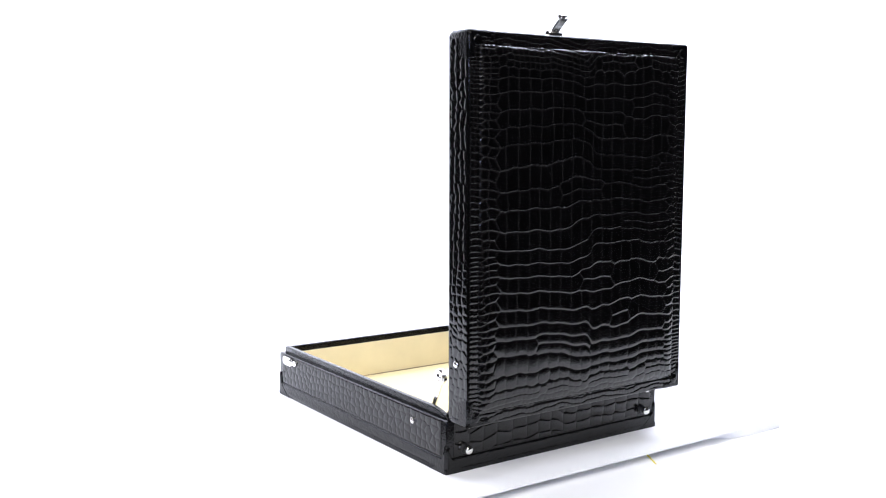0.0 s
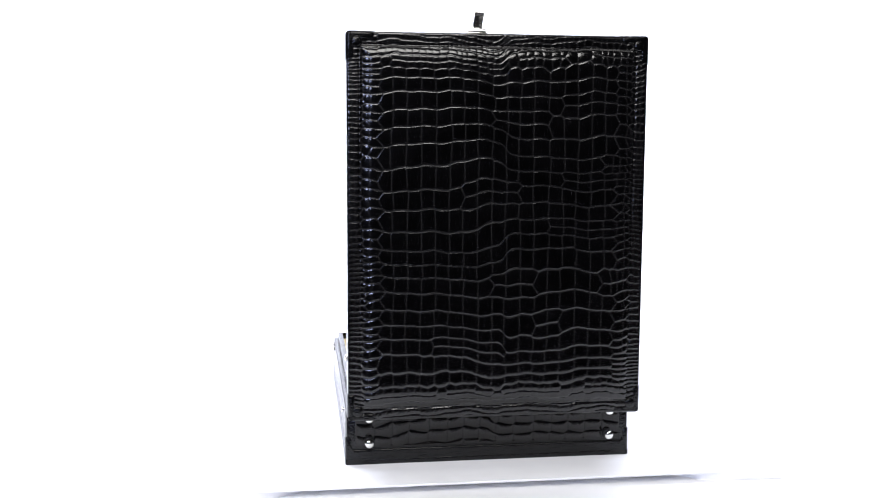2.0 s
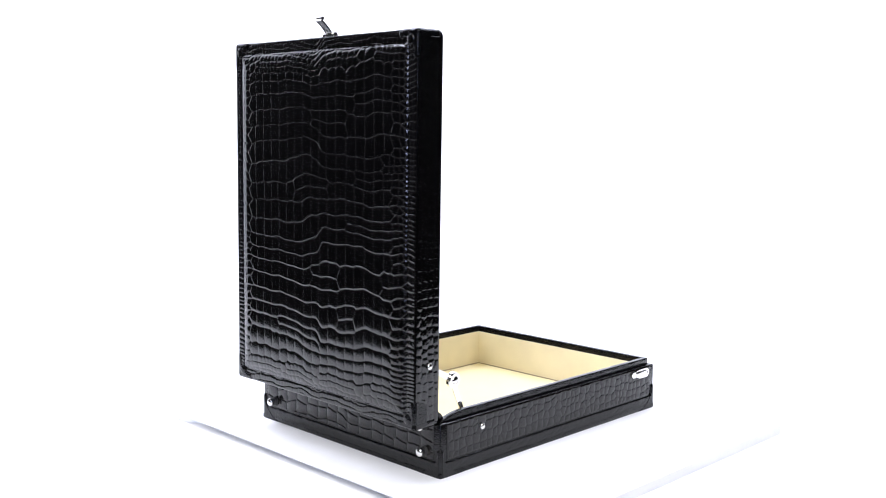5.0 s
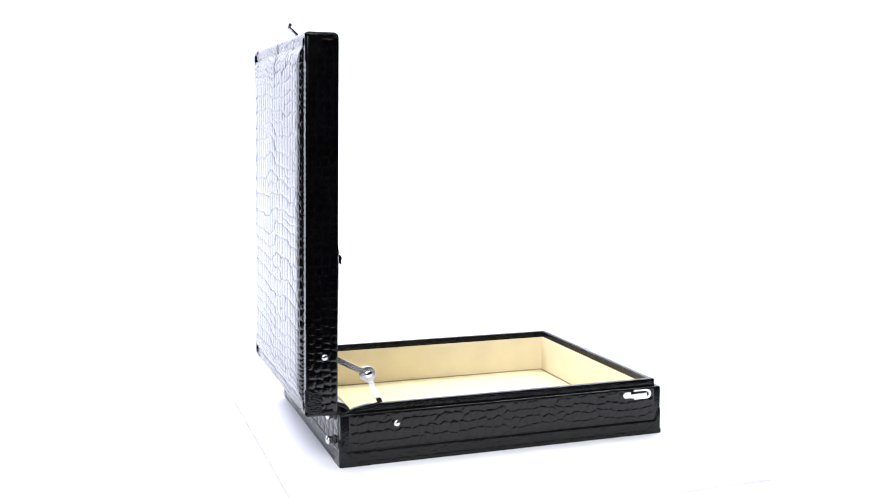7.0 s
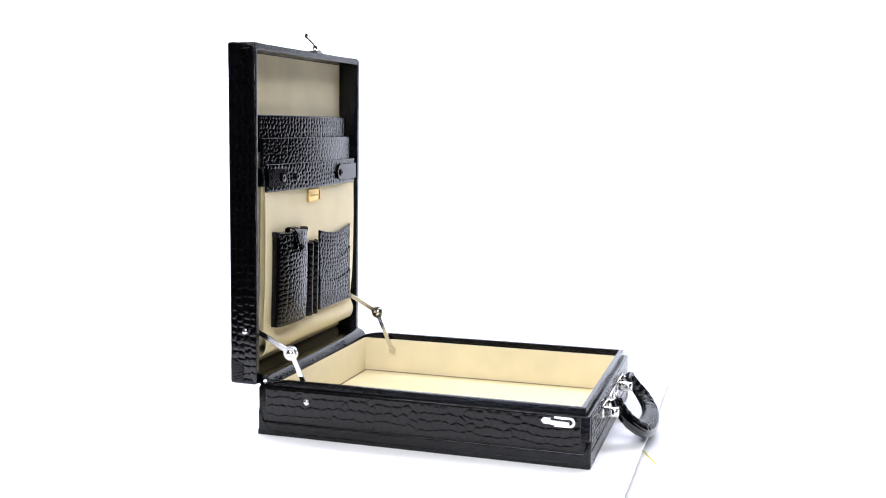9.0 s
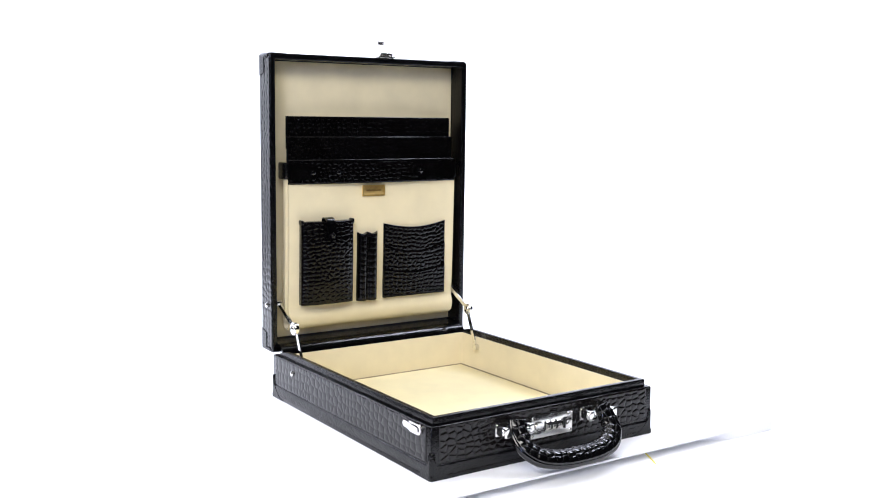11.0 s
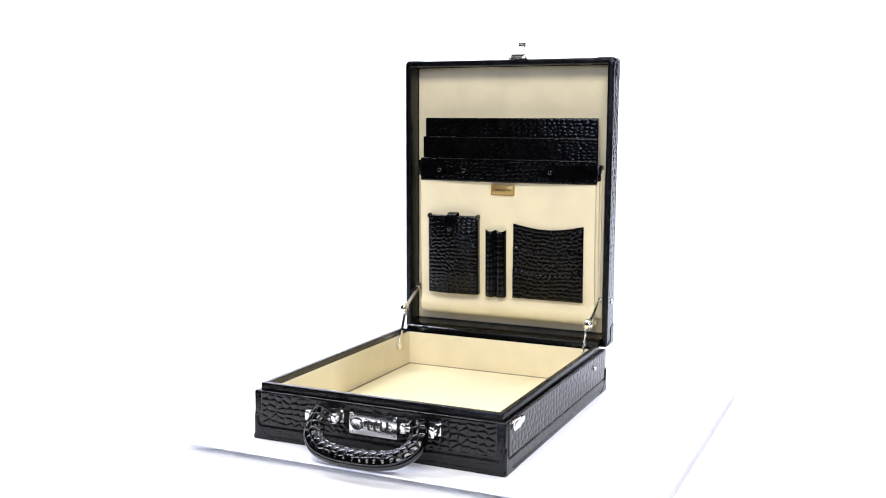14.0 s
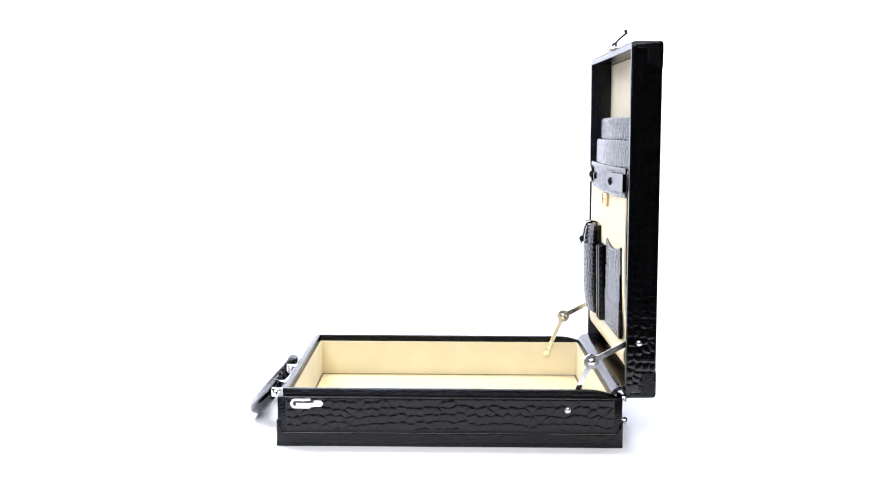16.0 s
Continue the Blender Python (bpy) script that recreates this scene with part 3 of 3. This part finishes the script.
def organizer(case):
    """The document folder in the lid: cream leather leaves, dark strips and pockets."""
    xa, xb = -0.1425, 0.1275
    path = smooth_path([(0.1955, 0.320), (0.1952, 0.280), (0.1950, 0.220), (0.1966, 0.160), (0.1996, 0.1215), (0.1950, 0.1060), (0.1978, 0.0935), (0.2065, 0.0880), (0.2145, 0.0930), (0.2165, 0.112), (0.2175, 0.20)], 5)
    org = part("organizer", sheet(bmesh.new(), path, xa, xb, 0.0016), CALF, case, "cream leather document organizer with black pockets")
    for k in range(3):
        y = 0.1990 + 0.0050 * k
        p = smooth_path([(y, 0.302 + 0.004 * k), (y + 0.0010, 0.24), (y + 0.0030 - 0.0008 * k, 0.15), (y + 0.0055 - 0.002 * k, 0.104 - 0.003 * k)], 4)
        part("leaf", sheet(bmesh.new(), p, xa - 0.003 + 0.001 * k, xb + 0.0040 + 0.0022 * k, 0.0012), CALF, org)
    up, fr = (0, 0, 1), (0, -1, 0)
    lup, lfr = (0, -0.0180, 0.9998), (0, -0.9998, -0.0180)
    bow = lambda L, a: (lambda u, v: a * np.sin(np.pi * np.clip(u / L, 0, 1)))
    croc_panel("strip", org, SOFT, (-0.1405, 0.2075, 0.338), (1, 0, 0), up, fr, 0.2665, 0.044, pu=0.0150, pv=0.0110, flank=1.0, depth=0.00060, groove=0.0007, cross=0.9, curve=7.0, lay=0.85, thick=0.0018, swell=bow(0.2665, 0.010), seed=31, label="black embossed leather strip")
    croc_panel("strip", org, SOFT, (-0.1420, 0.2020, 0.312), (1, 0, 0), up, fr, 0.2695, 0.0425, pu=0.0170, pv=0.0085, flank=1.0, depth=0.00045, groove=0.0007, cross=0.8, curve=6.0, lay=0.85, thick=0.0018, swell=bow(0.2695, 0.010), seed=32)
    croc_panel("strip", org, SOFT, (-0.1430, 0.1955, 0.2895), (1, 0, 0), up, fr, 0.2715, 0.0335, pu=0.0160, pv=0.0112, flank=1.0, depth=0.00060, groove=0.0007, cross=0.9, curve=7.0, lay=0.85, thick=0.0020, swell=bow(0.2715, 0.0065), seed=33, label="wider black embossed closing strap")
    # strap tabs and snaps on the lowest strip
    def fy(x):
        return 0.1955 - 0.0022 - 0.0065 * math.sin(math.pi * (x + 0.143) / 0.2715)
    bm = block(bmesh.new(), -0.1475, -0.1405, 0.1945, 0.2180, 0.2965, 0.3195, 0.002)
    part("strap_end", bm, EDGE, org)
    bm = block(bmesh.new(), 0.1255, 0.1325, 0.1945, 0.2180, 0.2940, 0.3170, 0.002)
    part("strap_end", bm, EDGE, org)
    right = [(0.127, 0.3165), (0.062, 0.3165), (0.0555, 0.3138), (0.052, 0.306), (0.0555, 0.2982), (0.062, 0.2955), (0.127, 0.2955)]
    left = [(-0.141, 0.3165), (-0.108, 0.3165), (-0.1015, 0.3138), (-0.098, 0.306), (-0.1015, 0.2982), (-0.108, 0.2955), (-0.141, 0.2955)]
    for o in (right, left):
        bm = bmesh.new()
        vl = [bm.verts.new((x, fy(x) + 0.002, z)) for x, z in o]
        vh = [bm.verts.new((x, fy(x) - 0.0026, z)) for x, z in o]
        bm.faces.new(vh)
        for k in range(len(o)):
            bm.faces.new((vl[k], vl[(k + 1) % len(o)], vh[(k + 1) % len(o)], vh[k]))
        part("strap_tab", bm, SOFT, org, "black strap tab with a snap")
    for x in (-0.109, -0.070, 0.0635):
        y = fy(x) - (0.0 if x == -0.070 else 0.0026)
        bm = rod(bmesh.new(), (x, y + 0.001, 0.3055), (x, y - 0.0018, 0.3055), 0.0046)
        ball(bm, (x, y - 0.0016, 0.3055), 0.0034, 1, 0.4, 1)
        part("snap", bm, GRIP, org, "glossy black snap fastener")
    # brass plate with lettering too small to read
    plate = part("name_plate", block(bmesh.new(), -0.0290, 0.0070, 0.1925, 0.1950, 0.2705, 0.2862, 0.0006), GOLD, org, "small brass plate with an unreadable line")
    part("lettering", block(bmesh.new(), -0.0230, 0.0010, 0.19225, 0.1927, 0.2772, 0.2796), material("worn_brass", (0.36, 0.22, 0.07), 0.4, metal=1.0), plate)
    part("frame", tray_frame(-0.0290, 0.0070, 0.2705, 0.2862, 0.1915, 0.1929, 0.0016), GOLD, plate)
    # card pocket with a strap
    w1, h1 = 0.080, 0.116
    pk = croc_panel("pocket", org, SOFT, (-0.1270, 0.1965, 0.1225), (1, 0, 0), lup, lfr, w1, h1, pu=0.015, pv=0.0120, flank=1.0, depth=0.00055, groove=0.0007, cross=1.0, dome=0.4, curve=9.0, res=0.0009, thick=0.0085, seed=41,
                    swell=lambda u, v: 0.0098 * np.sqrt(np.clip(np.sin(np.pi * u / w1), 0, 1)) * np.clip(0.35 + 0.8 * np.sin(np.pi * np.clip(v / h1 * 0.8 + 0.1, 0, 1)), 0, 1), label="bulging black embossed pocket with a strap")
    bm = sheet(bmesh.new(), smooth_path([(0.1955, 0.238), (0.191, 0.2425), (0.182, 0.2415), (0.1775, 0.2360), (0.1758, 0.228), (0.1740, 0.2185), (0.1722, 0.2130)], 4), -0.0930, -0.0800, 0.0018)
    part("strap", bm, ROLL, pk)
    part("snap", ball(rod(bmesh.new(), (-0.0865, 0.176, 0.219), (-0.0865, 0.1715, 0.219), 0.0042), (-0.0865, 0.1715, 0.219), 0.003, 1, 0.5, 1), EDGE, pk)
    for x in (-0.1262, -0.0482):
        part("ear", block(bmesh.new(), x - 0.0018, x + 0.0018, 0.184, 0.1955, 0.2340, 0.2408, 0.0015), EDGE, pk)
    # twin pen loops
    w2, h2 = 0.0325, 0.0995
    croc_panel("pen_holder", org, SOFT, (-0.0375, 0.1970, 0.1205), (1, 0, 0), lup, lfr, w2, h2, pu=0.012, pv=0.009, depth=0.0002, groove=0.0008, thick=0.003, seed=42,
               swell=lambda u, v: 0.0075 * np.abs(np.sin(2 * np.pi * u / w2)) ** 0.7, cut=lambda u: 0.003 * np.abs(np.sin(2 * np.pi * u / w2)), label="twin black leather pen loops")
    # open flat pocket
    w3, h3 = 0.1055, 0.1090

    def card_steps(u, v):
        """Each lower slot lies over the one above, with a hollow upper edge like the pocket's."""
        sag = 0.0060 * np.sin(np.pi * np.clip(u / w3, 0, 1))
        steps = sum(0.00055 * (1 - np.tanh((v - (q * h3 - sag)) / 0.0005)) for q in (0.40, 0.70))
        return 0.0032 * np.sin(np.pi * np.clip(u / w3, 0, 1)) * np.clip(v / h3, 0, 1) + steps
    croc_panel("pocket", org, SOFT, (0.0060, 0.1968, 0.1212), (1, 0, 0), lup, lfr, w3, h3, pu=0.0155, pv=0.0122, flank=1.0, depth=0.0005, groove=0.0007, cross=1.0, dome=0.4, curve=9.0, res=0.0009, thick=0.0030, seed=43,
               swell=card_steps, cut=lambda u: 0.0070 * np.sin(np.pi * u / w3), label="flat black embossed pocket with three card slots")
    return org


def tray_frame(x0, x1, z0, z1, y0, y1, wall):
    bm = tray(x0, x1, z0, z1, -y1, -y0, wall, 0)
    bmesh.ops.transform(bm, matrix=Matrix(((1, 0, 0, 0), (0, 0, -1, 0), (0, 1, 0, 0), (0, 0, 0, 1))), verts=bm.verts[:])
    return bm


def lock_part(case):
    y = Y0
    lock = part("combination_lock", block(bmesh.new(), -0.0392, 0.0215, y - 0.0030, y + 0.001, 0.0238, 0.0495, 0.0012), CHROME, case, "polished lock plate with three number wheels")
    for x in (-0.0362, 0.0185):
        for z in (0.0268, 0.0465):
            part("screw", ball(bmesh.new(), (x, y - 0.003, z), 0.0018, 1, 0.5, 1), CHROME, lock)
    bm = rod(bmesh.new(), (-0.0288, y - 0.003, 0.0362), (-0.0288, y - 0.0065, 0.0362), 0.0066, 0.0060, 28)
    knob = part("knob", bm, CHROME, lock, "round slotted knob")
    part("rosette", rod(bmesh.new(), (-0.0288, y - 0.0028, 0.0362), (-0.0288, y - 0.0035, 0.0362), 0.0075, seg=28), DARK, lock)
    part("wheel_window", block(bmesh.new(), -0.0200, 0.0035, y - 0.0034, y - 0.002, 0.0318, 0.0420, 0.0005), DARK, lock)
    for x in (-0.0163, -0.0083, -0.0003):
        wh = part("wheel", rod(bmesh.new(), (x - 0.0023, y - 0.0012, 0.0369), (x + 0.0023, y - 0.0012, 0.0369), 0.0062, seg=20), CHROME, lock)
        part("figure", block(bmesh.new(), x - 0.0008, x + 0.0008, y - 0.0076, y - 0.0070, 0.0352, 0.0386), DARK, wh)
    part("slide_slot", block(bmesh.new(), 0.0082, 0.0112, y - 0.0038, y - 0.002, 0.0300, 0.0430, 0.0003), DARK, lock)
    part("slide", block(bmesh.new(), 0.0118, 0.0155, y - 0.0050, y - 0.002, 0.0335, 0.0405, 0.0006), CHROME, lock)


def handle_part(case):
    """A swept, embossed grip hanging from two metal brackets."""
    cx = -0.0062
    line = [(-0.0600, -0.2195, 0.0530), (-0.0618, -0.2225, 0.0465), (-0.0640, -0.2290, 0.0370), (-0.0610, -0.2380, 0.0265), (-0.0480, -0.2465, 0.0175), (-0.0250, -0.2510, 0.0132), (0, -0.2520, 0.0125)]
    line = line + [(-x, y, z) for x, y, z in line[-2::-1]]
    path = [Vector(p) + Vector((cx, 0, 0)) for p in smooth_path(line, 20)]
    n, m = len(path), 96
    across = Vector((0, -0.0465, -0.035)).normalized()
    s = np.concatenate([[0], np.cumsum([(b - a).length for a, b in zip(path, path[1:])])])
    rng = random.Random(51)
    u, v = np.meshgrid(s, np.linspace(0, 0.072, m, endpoint=False), indexing="ij")
    seeds = scale_seeds(s[-1], 0.072, 0.0092, 0.0100, 0, rng)
    seeds = seeds[(seeds[:, 1] > 0) & (seeds[:, 1] < 0.072)]
    seeds = seeds + np.random.default_rng(7).uniform(-0.0021, 0.0021, seeds.shape)
    seeds = np.concatenate([seeds, seeds + (0, 0.072), seeds - (0, 0.072)])
    d, line = croc_relief(u, v, seeds, 0.0009, 0.0008, 1.0, 0.35, 10.0)
    # the outer edge is smooth and stitched, with a low welt
    turn = np.cos(2 * math.pi * v / 0.072)
    plain = np.clip((turn + 0.84) / 0.22, 0, 1)
    d, line = d * plain + 0.0005 * (1 - plain) - 0.0008 * np.exp(-((turn + 0.88) / 0.05) ** 2), line * plain
    verts, faces = [], []
    for i, p in enumerate(path):
        t = (path[min(i + 1, n - 1)] - path[max(i - 1, 0)]).normalized()
        side = Vector((0, 0.035, -0.0465)).normalized()
        side = (side - t * side.dot(t)).normalized()
        out = t.cross(side)
        f = min(s[i], s[-1] - s[i])
        r = 0.0108 + 0.0012 * min(1, f / 0.05)
        flat = 0.62 + 0.14 * min(1, f / 0.03)
        for k in range(m):
            a = 2 * math.pi * k / m
            q = p + out * math.cos(a) * (r + d[i, k]) + side * math.sin(a) * (r + d[i, k]) * flat
            verts.append(tuple(q))
    for i in range(n - 1):
        for k in range(m):
            faces.append((i * m + k, i * m + (k + 1) % m, (i + 1) * m + (k + 1) % m, (i + 1) * m + k))
    faces.append(list(range(m))[::-1])
    faces.append([(n - 1) * m + k for k in range(m)])
    handle = tagged(mesh_object("handle", verts, faces, GRIP, case), "curved black embossed leather carrying handle")
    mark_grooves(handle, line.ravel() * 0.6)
    for x0, x1 in ((-0.0878, -0.0462), (0.0328, 0.0752)):
        bm = block(bmesh.new(), x0, x1, Y0 - 0.0028, Y0 + 0.001, 0.0350, 0.0500, 0.001)
        br = part("bracket", bm, CHROME, handle, "polished handle bracket")
        for x, side in ((x0 + 0.0042, -1), (x1 - 0.0042, 1)):
            bm = block(bmesh.new(), x - 0.0036, x + 0.0036, Y0 - 0.0200, Y0 - 0.002, 0.0372, 0.0488, 0.0018, 3)
            ball(bm, (x + side * 0.0036, Y0 - 0.0150, 0.0430), 0.0034, 0.6, 1, 1)
            part("lug", bm, CHROME, br)
        part("pin", rod(bmesh.new(), (x0 + 0.0045, Y0 - 0.0175, 0.0430), (x1 - 0.0045, Y0 - 0.0175, 0.0430), 0.0026), CHROME, br)


def latch_part(case):
    x0, x1 = -0.0035, 0.0225
    bm = block(bmesh.new(), x0, x1, 0.1900, 0.2030, LZ1 + 0.0008, LZ1 + 0.0030, 0.0006)
    latch = part("latch", bm, CHROME, case, "polished hasp latch on the lid's edge")
    part("knuckle", rod(bmesh.new(), (0.000, 0.1965, LZ1 + 0.006), (0.019, 0.1965, LZ1 + 0.006), 0.0035), CHROME, latch)
    bm = sheet(bmesh.new(), smooth_path([(0.1965, LZ1 + 0.0055), (0.2010, LZ1 + 0.0115), (0.2085, LZ1 + 0.0185), (0.2135, LZ1 + 0.0215)], 4), 0.0045, 0.0145, 0.0022)
    part("tongue", bm, CHROME, latch)
    bm = rod(bmesh.new(), (0.0045, 0.2110, LZ1 + 0.0235), (0.0145, 0.2110, LZ1 + 0.0235), 0.0022)
    part("catch", bm, CHROME, latch)
    for x in (x0 + 0.003, x1 - 0.003):
        part("screw", ball(bmesh.new(), (x, 0.1965, LZ1 + 0.0042), 0.0022, 1, 1, 0.6), CHROME, latch)
    return latch


def attache_case():
    case = new("attache_case")
    tagged(case, "glossy black crocodile-embossed attache case standing open, cream lined", "briefcase")
    base_part(case)
    lid_part(case)
    stay(case, -1, -0.1525)
    stay(case, 1, 0.1318)
    organizer(case)
    # the lid leans a little forward over its hinge, with what it carries
    lean = pose(0, 0.2100, 0.2600) @ pose(0, 0, 0, 0.58) @ pose(0, -0.2100, -0.2600)
    for ob in case.children:
        if ob.name in ("lid", "organizer"):
            ob.matrix_basis = lean
    lock_part(case)
    handle_part(case)
    latch_part(case).matrix_basis = lean
    strap_clip(case, -1, X0)
    strap_clip(case, 1, X1)
    return case


studio()
board = turning_board()
case = attache_case()


def motions():
    rows = [(t, pose(dx / 1000, dy / 1000, 0, 0, 0, deg)) for t, dx, dy, deg in TURN]
    walk(case, rows)
    walk(board, rows)


motions()
